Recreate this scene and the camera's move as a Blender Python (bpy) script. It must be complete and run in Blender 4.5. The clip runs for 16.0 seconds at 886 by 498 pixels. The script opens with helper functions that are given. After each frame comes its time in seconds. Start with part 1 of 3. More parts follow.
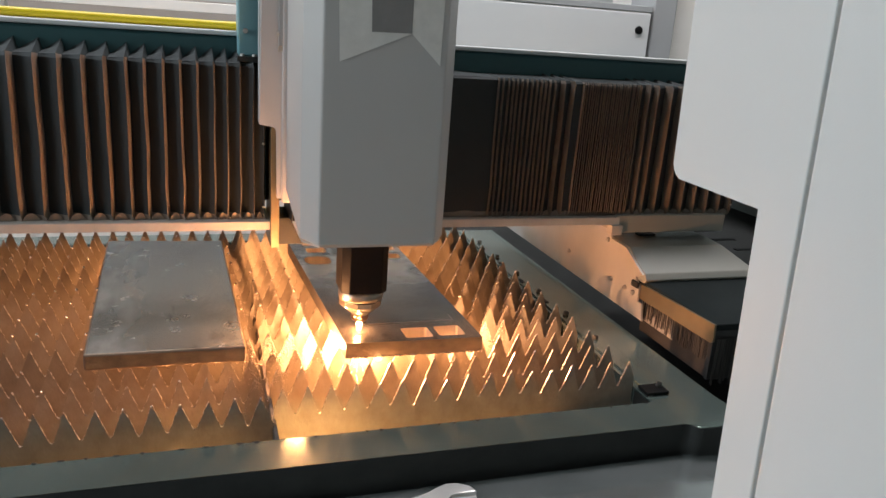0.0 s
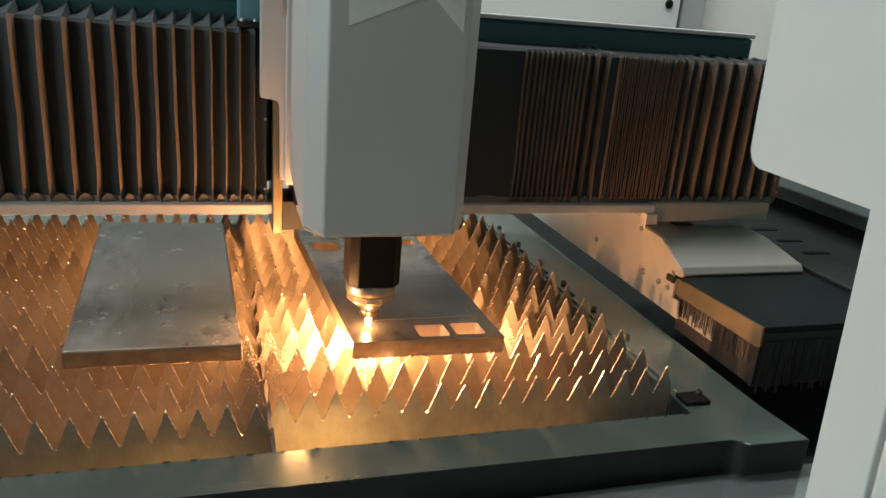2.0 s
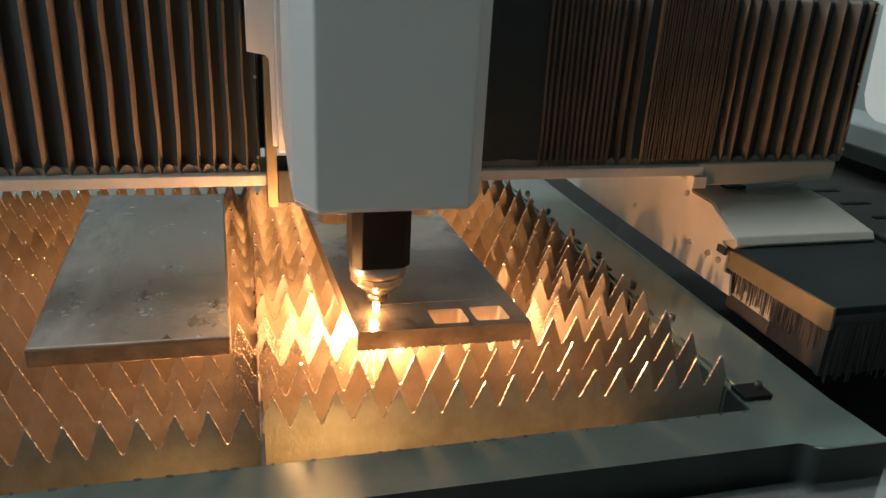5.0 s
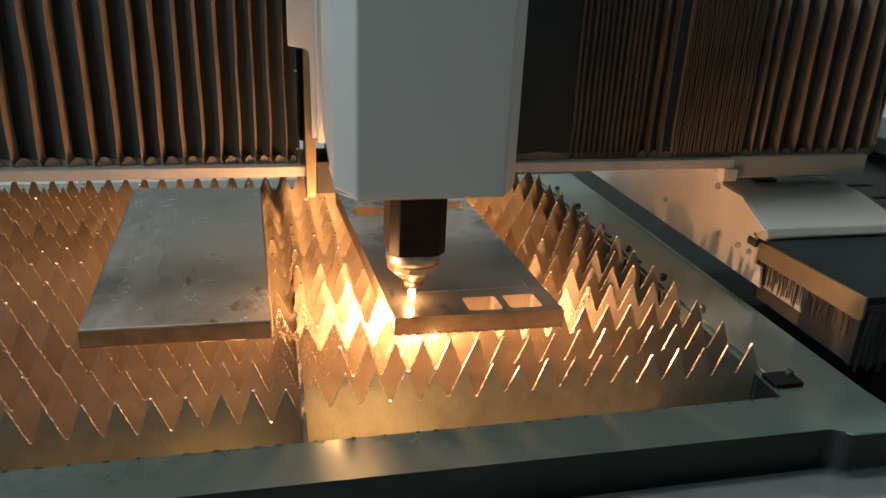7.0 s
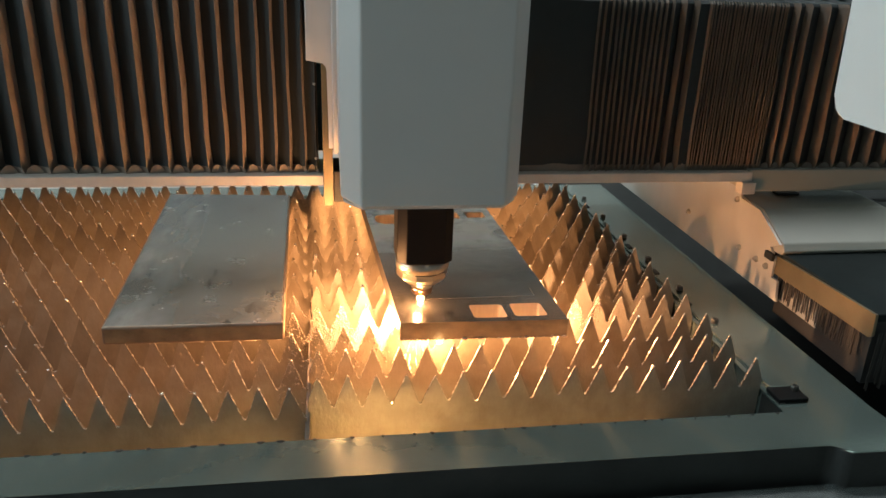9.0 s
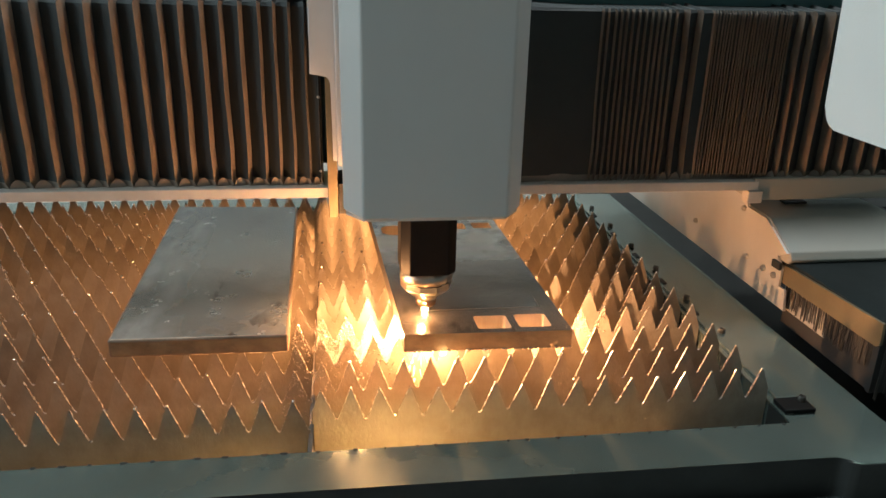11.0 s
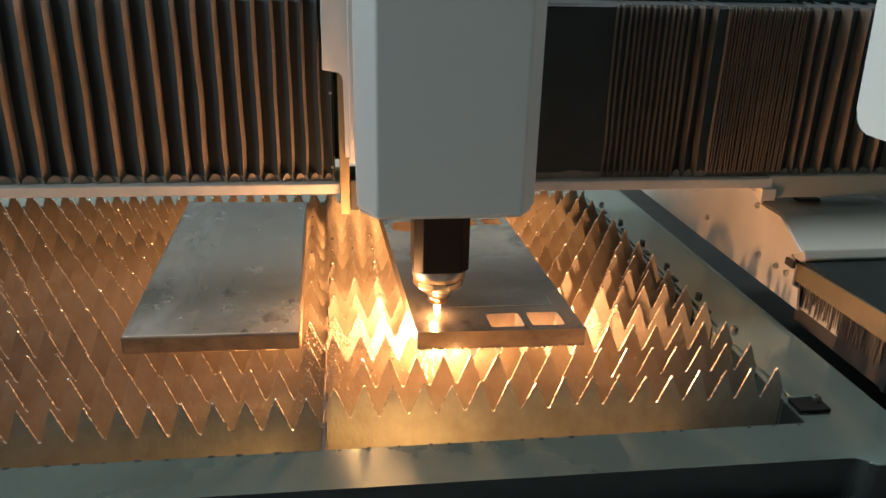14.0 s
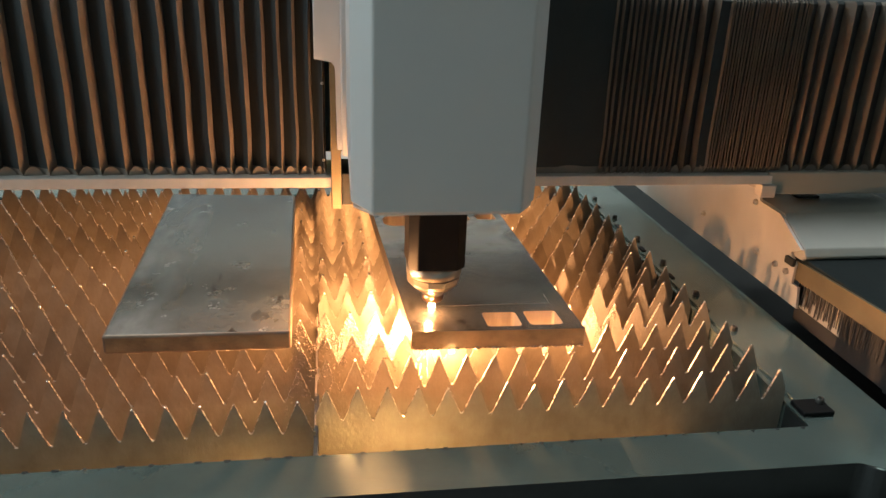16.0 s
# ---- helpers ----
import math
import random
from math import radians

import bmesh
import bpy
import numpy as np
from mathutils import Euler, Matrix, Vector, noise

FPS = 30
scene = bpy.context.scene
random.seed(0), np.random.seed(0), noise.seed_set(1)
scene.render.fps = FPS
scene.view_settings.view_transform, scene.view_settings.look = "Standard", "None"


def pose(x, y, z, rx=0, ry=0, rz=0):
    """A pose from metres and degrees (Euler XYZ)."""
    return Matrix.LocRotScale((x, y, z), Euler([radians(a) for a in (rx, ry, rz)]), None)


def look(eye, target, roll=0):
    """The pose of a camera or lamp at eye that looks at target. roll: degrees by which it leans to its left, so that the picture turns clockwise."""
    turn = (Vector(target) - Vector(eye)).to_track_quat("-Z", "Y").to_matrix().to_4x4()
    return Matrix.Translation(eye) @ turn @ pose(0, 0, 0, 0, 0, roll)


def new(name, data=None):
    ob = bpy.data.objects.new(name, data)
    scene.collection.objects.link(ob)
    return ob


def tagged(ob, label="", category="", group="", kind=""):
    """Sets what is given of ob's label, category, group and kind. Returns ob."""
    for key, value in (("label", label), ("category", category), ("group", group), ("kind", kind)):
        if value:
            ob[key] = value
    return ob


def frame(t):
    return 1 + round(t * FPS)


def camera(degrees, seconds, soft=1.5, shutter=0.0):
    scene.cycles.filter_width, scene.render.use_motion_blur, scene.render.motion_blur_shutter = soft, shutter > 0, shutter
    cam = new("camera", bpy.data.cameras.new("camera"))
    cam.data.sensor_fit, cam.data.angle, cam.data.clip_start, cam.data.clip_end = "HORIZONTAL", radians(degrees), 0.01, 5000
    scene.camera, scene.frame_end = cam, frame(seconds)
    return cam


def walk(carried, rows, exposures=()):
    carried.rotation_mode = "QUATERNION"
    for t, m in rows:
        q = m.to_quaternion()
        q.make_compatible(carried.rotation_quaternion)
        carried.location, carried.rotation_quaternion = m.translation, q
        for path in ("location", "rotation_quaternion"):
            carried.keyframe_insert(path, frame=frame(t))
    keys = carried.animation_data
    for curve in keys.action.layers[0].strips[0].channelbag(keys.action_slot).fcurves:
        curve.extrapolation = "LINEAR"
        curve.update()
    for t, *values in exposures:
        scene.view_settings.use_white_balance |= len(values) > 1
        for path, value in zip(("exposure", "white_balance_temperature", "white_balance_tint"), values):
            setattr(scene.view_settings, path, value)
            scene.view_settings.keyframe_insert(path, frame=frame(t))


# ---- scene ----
cam = camera(61.1, 16.0)
PATH = [
    (0, (0.022, 0.055, 1.367), (0.639, 1.869, 0.794), 4.2),
    (0.5, (0.015, 0.054, 1.366), (0.638, 1.865, 0.791), 4.4),
    (1, (0.016, 0.056, 1.351), (0.637, 1.868, 0.775), 4.7),
    (1.5, (-0.005, 0.099, 1.351), (0.603, 1.906, 0.746), 4.8),
    (2, (0.053, 0.174, 1.347), (0.633, 1.981, 0.717), 4.8),
    (2.5, (0.116, 0.283, 1.339), (0.701, 2.07, 0.657), 4.8),
    (3, (0.111, 0.358, 1.31), (0.709, 2.137, 0.62), 4.6),
    (3.5, (0.107, 0.38, 1.318), (0.7, 2.152, 0.603), 3.9),
    (5.8, (0.119, 0.28, 1.316), (0.582, 2.082, 0.582), 3.0),
    (6, (0.102, 0.29, 1.312), (0.563, 2.093, 0.58), 2.9),
    (6.5, (0.09, 0.291, 1.307), (0.537, 2.096, 0.57), 2.7),
    (7, (0.096, 0.282, 1.309), (0.527, 2.093, 0.579), 2.6),
    (7.5, (0.102, 0.276, 1.314), (0.514, 2.095, 0.593), 2.3),
    (8, (0.122, 0.261, 1.321), (0.487, 2.092, 0.602), 2.2),
    (10.5, (0.162, 0.24, 1.324), (0.42, 2.093, 0.617), 1.7),
    (11, (0.165, 0.242, 1.327), (0.423, 2.099, 0.632), 1.3),
    (11.5, (0.178, 0.234, 1.333), (0.417, 2.098, 0.65), 0.8),
    (12, (0.176, 0.227, 1.331), (0.389, 2.097, 0.653), 0.6),
    (12.5, (0.169, 0.226, 1.332), (0.374, 2.095, 0.649), 0.6),
    (13, (0.167, 0.231, 1.332), (0.377, 2.096, 0.642), 0.7),
    (13.5, (0.163, 0.238, 1.333), (0.388, 2.097, 0.631), 1.0),
    (14, (0.153, 0.25, 1.331), (0.401, 2.102, 0.618), 1.4),
    (14.5, (0.144, 0.267, 1.33), (0.411, 2.115, 0.612), 1.7),
    (15, (0.139, 0.272, 1.329), (0.421, 2.117, 0.61), 2.0),
    (15.5, (0.14, 0.277, 1.327), (0.43, 2.119, 0.603), 2.1),
    (16, (0.142, 0.285, 1.325), (0.432, 2.123, 0.593), 2.2),
]
EXPOSURES = [(0.0, 0.28, 6750, 20), (0.6, 0.14, 6720, 14), (1.2, 0.12, 6800, 11), (2.5, 0.10, 6720, 9), (6.0, 0.04, 6480, 8), (8.2, 0.08, 6450, 8), (10.4, 0.24, 6450, 8), (16.0, 0.22, 6450, 8)]
walk(cam, [(t, look(eye, target, roll)) for t, eye, target, roll in PATH], EXPOSURES)

# ---- world and light ----
world = bpy.data.worlds.new("world")
scene.world = world
world.use_nodes = True
wn = world.node_tree.nodes
sky = wn.new("ShaderNodeTexSky")
sky.sky_type, sky.sun_disc = "NISHITA", False
sky.sun_elevation, sky.sun_rotation = radians(38), radians(250)
world.node_tree.links.new(sky.outputs[0], wn["Background"].inputs[0])
wn["Background"].inputs[1].default_value = 0.1


def lamp(name, kind, energy, color, matrix, size=0.1, size_y=0.1):
    data = bpy.data.lights.new(name, kind)
    data.energy, data.color = energy, color
    if kind == "AREA":
        data.shape, data.size, data.size_y = "RECTANGLE", size, size_y
    if kind == "POINT":
        data.shadow_soft_size = size
    ob = new(name, data)
    ob.matrix_world = matrix
    return ob


DAY = (0.76, 0.95, 1.0)
lamp("window_daylight_west", "AREA", 92, DAY, look((-3.86, 0.9, 2.55), (0.3, 1.2, 1.0)), 3.4, 2.0)
# Added overhead fill, brightens what stands behind the gantry; no such lamp known.
lamp("hall_fill_light", "AREA", 165, (0.93, 0.98, 1.0), look((0.5, 2.15, 4.02), (0.6, 3.0, 1.2)), 3.6, 0.5)
HEAD_X, HEAD_Y = 0.283, 1.215
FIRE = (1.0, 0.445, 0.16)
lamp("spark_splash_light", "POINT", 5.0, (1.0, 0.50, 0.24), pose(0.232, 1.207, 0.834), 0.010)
# Fill light added above the slats, with no source seen there.
lamp("spark_fill_light", "POINT", 2.9, FIRE, pose(0.168, 1.190, 0.902), 0.015)
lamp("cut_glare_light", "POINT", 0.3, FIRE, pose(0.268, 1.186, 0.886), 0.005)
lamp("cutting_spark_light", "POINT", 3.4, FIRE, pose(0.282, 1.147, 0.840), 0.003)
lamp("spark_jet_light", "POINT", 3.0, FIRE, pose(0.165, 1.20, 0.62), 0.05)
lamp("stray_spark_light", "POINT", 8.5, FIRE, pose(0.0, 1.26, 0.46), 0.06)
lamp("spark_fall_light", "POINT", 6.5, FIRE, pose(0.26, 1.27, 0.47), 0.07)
# Fill light for the far slat rows, added well behind the cut.
lamp("far_slat_fill_light", "POINT", 42.0, FIRE, pose(0.27, 1.55, 0.44), 0.07)
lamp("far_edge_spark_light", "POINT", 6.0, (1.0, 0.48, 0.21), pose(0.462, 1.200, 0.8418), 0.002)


# ---- materials ----
def shader(name, color, rough=0.5, metal=0.0, dark=None, scale=30.0, amount=0.5, bump=0.0, bump_scale=200.0,
           spread=0.1, spec=0.5, stretch=(1, 1, 1), random_tone=0.0, blotch=0.0, blotch_color=(0.2, 0.1, 0.05), blotch_scale=6.0):
    m = bpy.data.materials.new(name)
    m.use_nodes = True
    n, l = m.node_tree.nodes, m.node_tree.links
    p = n["Principled BSDF"]
    p.inputs["Metallic"].default_value = metal
    p.inputs["Specular IOR Level"].default_value = spec
    co = n.new("ShaderNodeTexCoord")
    mp = n.new("ShaderNodeMapping")
    mp.inputs["Scale"].default_value = stretch
    l.new(co.outputs["Object"], mp.inputs[0])
    n1 = n.new("ShaderNodeTexNoise")
    n1.inputs["Scale"].default_value, n1.inputs["Detail"].default_value = scale, 8
    n1.inputs["Roughness"].default_value = 0.65
    l.new(mp.outputs[0], n1.inputs["Vector"])
    ramp = n.new("ShaderNodeValToRGB")
    ramp.color_ramp.elements[0].position, ramp.color_ramp.elements[1].position = 0.5 - amount / 2, 0.5 + amount / 2
    ramp.color_ramp.elements[0].color = (*(dark or [c * 0.8 for c in color]), 1)
    ramp.color_ramp.elements[1].color = (*color, 1)
    l.new(n1.outputs[0], ramp.inputs[0])
    tone = ramp.outputs[0]
    if blotch:
        n2 = n.new("ShaderNodeTexNoise")
        n2.inputs["Scale"].default_value, n2.inputs["Detail"].default_value = blotch_scale, 5
        l.new(co.outputs["Object"], n2.inputs["Vector"])
        r2 = n.new("ShaderNodeMapRange")
        r2.inputs[1].default_value, r2.inputs[2].default_value, r2.inputs[4].default_value = 0.45, 0.68, blotch
        l.new(n2.outputs[0], r2.inputs[0])
        mix = n.new("ShaderNodeMix")
        mix.data_type = "RGBA"
        mix.inputs[7].default_value = (*blotch_color, 1)
        l.new(r2.outputs[0], mix.inputs[0])
        l.new(tone, mix.inputs[6])
        tone = mix.outputs[2]
    if random_tone:
        info = n.new("ShaderNodeObjectInfo")
        r3 = n.new("ShaderNodeMapRange")
        r3.inputs[3].default_value, r3.inputs[4].default_value = 1 - random_tone, 1 + random_tone
        l.new(info.outputs["Random"], r3.inputs[0])
        hsv = n.new("ShaderNodeHueSaturation")
        l.new(r3.outputs[0], hsv.inputs["Value"])
        l.new(tone, hsv.inputs["Color"])
        tone = hsv.outputs[0]
    l.new(tone, p.inputs["Base Color"])
    r = n.new("ShaderNodeMapRange")
    r.inputs[3].default_value, r.inputs[4].default_value = rough - spread, rough + spread
    l.new(n1.outputs[0], r.inputs[0])
    l.new(r.outputs[0], p.inputs["Roughness"])
    if bump:
        n3 = n.new("ShaderNodeTexNoise")
        n3.inputs["Scale"].default_value, n3.inputs["Detail"].default_value = bump_scale, 6
        l.new(mp.outputs[0], n3.inputs["Vector"])
        b = n.new("ShaderNodeBump")
        b.inputs["Strength"].default_value, b.inputs["Distance"].default_value = bump, 0.002
        l.new(n3.outputs[0], b.inputs["Height"])
        l.new(b.outputs[0], p.inputs["Normal"])
    return m


def glow(name, color, strength):
    m = bpy.data.materials.new(name)
    m.use_nodes = True
    p = m.node_tree.nodes["Principled BSDF"]
    p.inputs["Base Color"].default_value = (*color, 1)
    p.inputs["Emission Color"].default_value = (*color, 1)
    p.inputs["Emission Strength"].default_value = strength
    return m


M_SLAT = shader("slat_steel", (0.37, 0.33, 0.275), 0.40, 0.45, (0.25, 0.213, 0.17), 55, 0.7, 0.2, 260, stretch=(1, 1, 0.6), random_tone=0.22, blotch=0.3, blotch_color=(0.16, 0.115, 0.08), blotch_scale=26)
# Brighter than the slat: the bright light line along the teeth, as colour.
M_TOOTH = shader("lit_tooth_edge", (0.66, 0.62, 0.57), 0.27, 0.8, (0.42, 0.37, 0.32), 120, 0.5, 0.2, 300, 0.1)
# Melt beads, near white so that they draw the glints on the tips.
M_BEAD = shader("glint_melt_bead", (0.86, 0.83, 0.79), 0.22, 0.95, (0.7, 0.66, 0.62), 150, 0.5, 0.0, 300, 0.06)
M_SLAG = shader("slag_crust", (0.42, 0.36, 0.30), 0.30, 0.6, (0.20, 0.16, 0.13), 180, 0.5, 0.8, 300)


def plate_shader(name, stain):
    """Mill scale with brown bands, fine scratches and, towards the cut end, pale scorched patches."""
    m = shader(name, *(((0.24, 0.225, 0.20), 0.24, 0.7, (0.13, 0.115, 0.10)) if stain else ((0.33, 0.345, 0.32), 0.26, 0.6, (0.18, 0.18, 0.16))), 11, 0.5, 0.10, 120, 0.07, blotch=0.4, blotch_color=(0.15, 0.12, 0.09), blotch_scale=5)
    n, l = m.node_tree.nodes, m.node_tree.links
    p = n["Principled BSDF"]
    tone = p.inputs["Base Color"].links[0].from_socket
    co = n.new("ShaderNodeTexCoord")
    layers = [((8, 3, 1), 5.0, 0.66, 0.71, (0.05, 0.04, 0.034), 0.85), ((1.2, 1, 1), 14.0, 0.54, 0.72, (0.33, 0.32, 0.30), 0.45)]
    if stain:
        layers.append(((1, 1, 1), 13.0, 0.36, 0.56, (0.60, 0.62, 0.60), 0.95))
    else:
        layers.append(((1.0, 0.35, 1), 17.0, 0.38, 0.60, (0.44, 0.47, 0.46), 0.6))
    for k, (size, scale, lo, hi, color, top) in enumerate(layers):
        mp = n.new("ShaderNodeMapping")
        mp.inputs["Scale"].default_value = size
        mp.inputs["Location"].default_value = (3.1 * k + (1.7 if stain else 0), 0, 0)
        mp.inputs["Rotation"].default_value = (0, 0, 0.5 if k == 0 else 0)
        l.new(co.outputs["Object"], mp.inputs[0])
        t = n.new("ShaderNodeTexNoise")
        t.inputs["Scale"].default_value, t.inputs["Detail"].default_value = scale, 7
        l.new(mp.outputs[0], t.inputs["Vector"])
        r = n.new("ShaderNodeMapRange")
        r.inputs[1].default_value, r.inputs[2].default_value, r.inputs[4].default_value = lo, hi, top
        l.new(t.outputs[0], r.inputs[0])
        amount = r.outputs[0]
        if k == 2:
            sep = n.new("ShaderNodeSeparateXYZ")
            l.new(co.outputs["Object"], sep.inputs[0])
            edge = n.new("ShaderNodeMapRange")
            edge.inputs[1].default_value, edge.inputs[2].default_value = (1.38, 1.50) if stain else (-0.055, -0.125)
            l.new(sep.outputs[1 if stain else 0], edge.inputs[0])
            mul = n.new("ShaderNodeMath")
            mul.operation = "MULTIPLY"
            l.new(amount, mul.inputs[0]), l.new(edge.outputs[0], mul.inputs[1])
            amount = mul.outputs[0]
            bare = n.new("ShaderNodeMapRange")
            bare.inputs[3].default_value, bare.inputs[4].default_value = 0.65, 0.1
            l.new(amount, bare.inputs[0]), l.new(bare.outputs[0], p.inputs["Metallic"])
        mix = n.new("ShaderNodeMix")
        mix.data_type = "RGBA"
        mix.inputs[7].default_value = (*color, 1)
        l.new(amount, mix.inputs[0]), l.new(tone, mix.inputs[6])
        tone = mix.outputs[2]
    l.new(tone, p.inputs["Base Color"])
    return m


M_PLATE = plate_shader("mill_scale_steel", False)
M_PLATE_CUT = plate_shader("scorched_mill_scale_steel", True)
M_EDGE = shader("rusty_cut_edge", (0.22, 0.165, 0.105), 0.55, 0.25, (0.09, 0.065, 0.042), 34, 0.5, 0.5, 200, stretch=(0.8, 0.8, 1.3), blotch=0.5, blotch_color=(0.30, 0.22, 0.13), blotch_scale=18)
M_RIM = shader("worn_plate_rim", (0.25, 0.19, 0.14), 0.42, 0.5, (0.12, 0.085, 0.065), 34, 0.45, 0.3, 220, stretch=(0.5, 0.5, 1))
M_CUT = shader("fresh_cut_steel", (0.50, 0.46, 0.42), 0.42, 0.6, (0.36, 0.32, 0.28), 120, 0.5, 0.3, 400, stretch=(1, 1, 0.1))
M_SCAR = shader("scorched_pale_steel", (0.34, 0.35, 0.34), 0.42, 0.4, (0.2, 0.2, 0.19), 45, 0.5, 0.3, 200)
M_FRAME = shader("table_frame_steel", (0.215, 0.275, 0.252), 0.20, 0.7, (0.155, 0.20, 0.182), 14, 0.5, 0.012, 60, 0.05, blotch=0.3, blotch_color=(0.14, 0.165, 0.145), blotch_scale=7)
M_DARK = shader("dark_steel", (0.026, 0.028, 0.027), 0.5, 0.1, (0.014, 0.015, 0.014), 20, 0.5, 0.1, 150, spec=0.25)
M_TRAY = shader("scorched_tray_steel", (0.13, 0.11, 0.09), 0.6, 0.3, (0.06, 0.048, 0.038), 12, 0.5, 0.3, 100)
M_SHELF = shader("shelf_sheet_steel", (0.62, 0.67, 0.66), 0.16, 0.85, (0.50, 0.55, 0.54), 10, 0.5, 0.02, 80, 0.05)
M_COVER = shader("grey_cover_paint", (0.435, 0.425, 0.41), 0.42, 0.0, (0.41, 0.40, 0.387), 5, 0.6, 0.05, 500, 0.04)
M_LOGO_LIGHT = shader("pale_print", (0.72, 0.70, 0.66), 0.45)
M_LOGO_DARK = shader("grey_print", (0.22, 0.21, 0.205), 0.45)
M_WHITE = shader("white_powder_coat", (0.56, 0.575, 0.565), 0.40, 0.0, (0.53, 0.545, 0.535), 4, 0.6, 0.05, 600, 0.04)
M_CARR = shader("light_grey_sheet", (0.52, 0.52, 0.52), 0.38, 0.15, (0.46, 0.46, 0.46), 8, 0.5, 0.04, 300, 0.05)
M_WALLP = shader("galvanised_sheet", (0.60, 0.58, 0.55), 0.36, 0.35, (0.48, 0.46, 0.43), 9, 0.6, 0.06, 100, 0.08, stretch=(1, 1, 0.3), blotch=0.25, blotch_color=(0.38, 0.33, 0.27))
M_HOOD = shader("cream_hood_paint", (0.32, 0.31, 0.27), 0.42, 0.0, (0.28, 0.27, 0.235), 6, 0.6, 0.04, 300, 0.05)
# Lighter brown than the fabric: spark light on the fold flanks, put into the colour.
M_FLANK = shader("lit_fold_flank", (0.20, 0.165, 0.135), 0.6, 0.0, (0.11, 0.092, 0.075), 22, 0.5, 0.2, 400, spec=0.3)
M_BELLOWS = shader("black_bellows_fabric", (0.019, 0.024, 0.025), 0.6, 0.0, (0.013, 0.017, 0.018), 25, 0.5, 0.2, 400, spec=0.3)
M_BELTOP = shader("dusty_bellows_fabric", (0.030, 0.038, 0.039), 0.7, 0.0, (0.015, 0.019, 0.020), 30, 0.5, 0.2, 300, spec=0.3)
M_TEAL = shader("teal_machine_paint", (0.021, 0.084, 0.090), 0.38, 0.0, (0.017, 0.068, 0.074), 6, 0.5, 0.04, 300, 0.05)
M_TEAL_L = shader("pale_teal_paint", (0.15, 0.33, 0.37), 0.38, 0.0, (0.135, 0.30, 0.335), 6, 0.5, 0.04, 300, 0.05)
M_LIP = shader("ground_steel_rail", (0.58, 0.54, 0.50), 0.40, 0.25, (0.44, 0.40, 0.36), 20, 0.5, 0.08, 200)
M_YELLOW = shader("yellow_hose_rubber", (0.72, 0.55, 0.012), 0.4, 0.0, (0.62, 0.46, 0.01), 10)
M_BLACK = shader("black_anodised", (0.008, 0.008, 0.008), 0.42, 0.0, (0.006, 0.006, 0.006), 30, 0.5, 0.03, 300, 0.05, spec=0.08)
M_STEEL = shader("bright_turned_steel", (0.40, 0.37, 0.32), 0.34, 1.0, (0.27, 0.245, 0.21), 60, 0.5, 0.04, 300, 0.06, stretch=(0.2, 0.2, 2))
M_CHROME = shader("satin_chrome", (0.78, 0.76, 0.74), 0.36, 0.75, (0.7, 0.68, 0.66), 40, 0.5, 0.04, 300, 0.06)
M_BRASS = shader("copper_nozzle_metal", (0.48, 0.30, 0.20), 0.3, 1.0, (0.3, 0.18, 0.12), 60)
M_BOLT = shader("zinc_bolt", (0.72, 0.69, 0.65), 0.35, 0.9, (0.35, 0.33, 0.3), 90)
M_BOLT_DARK = shader("oily_dark_bolt", (0.13, 0.12, 0.105), 0.4, 0.7, (0.06, 0.055, 0.05), 90)
M_RUBBER = shader("black_brush_fibre", (0.022, 0.021, 0.02), 0.6, 0.0, (0.012, 0.012, 0.012), 60)
M_BRISTLE = shader("dark_brush_bristle", (0.022, 0.019, 0.016), 0.55, 0.0, (0.03, 0.026, 0.022), 60)
M_BOXTOP = shader("black_box_paint", (0.011, 0.014, 0.014), 0.45, 0.0, (0.016, 0.020, 0.020), 8, 0.5, 0.05, 200, 0.06, spec=0.05)
M_BOXLIP = shader("bronze_sheet_lip", (0.20, 0.16, 0.095), 0.4, 0.5, (0.14, 0.11, 0.062), 12, 0.5, 0.05, 200)
M_HALL = shader("hall_wall_paint", (0.50, 0.53, 0.52), 0.8, 0.0, (0.45, 0.48, 0.47), 3)
M_FLOOR = shader("concrete_floor", (0.27, 0.27, 0.26), 0.6, 0.0, (0.2, 0.2, 0.19), 5, 0.6, 0.1, 60)
M_GREYP = shader("grey_cabinet_paint", (0.33, 0.34, 0.34), 0.5, 0.0, (0.3, 0.31, 0.31), 5)
M_ENCL = shader("enclosure_grey_paint", (0.18, 0.22, 0.215), 0.5, 0.0, (0.155, 0.19, 0.185), 5)
M_CREAM = shader("cream_cabinet_paint", (0.74, 0.72, 0.67), 0.5, 0.0, (0.68, 0.66, 0.61), 5)
M_BROWN = shader("beige_inner_board", (0.42, 0.38, 0.34), 0.6, 0.0, (0.34, 0.30, 0.265), 8)
M_HOT = glow("white_hot_melt", (1.0, 0.72, 0.36), 18.0)
M_SPARK = glow("glowing_spark", (1.0, 0.55, 0.18), 14.0)
M_KERF = shader("bright_cut_line", (0.45, 0.38, 0.31), 0.4, 0.5, (0.3, 0.25, 0.2), 200)


# ---- mesh helpers ----
def part(name, bm, material, parent=None, label="", smooth=False):
    mesh = bpy.data.meshes.new(name)
    bmesh.ops.recalc_face_normals(bm, faces=bm.faces)
    if smooth:
        for f in bm.faces:
            f.smooth = True
    bm.to_mesh(mesh)
    bm.free()
    for m in material if isinstance(material, (list, tuple)) else [material]:
        mesh.materials.append(m)
    ob = new(name, mesh)
    ob.parent = parent
    if label:
        tagged(ob, label)
    return ob


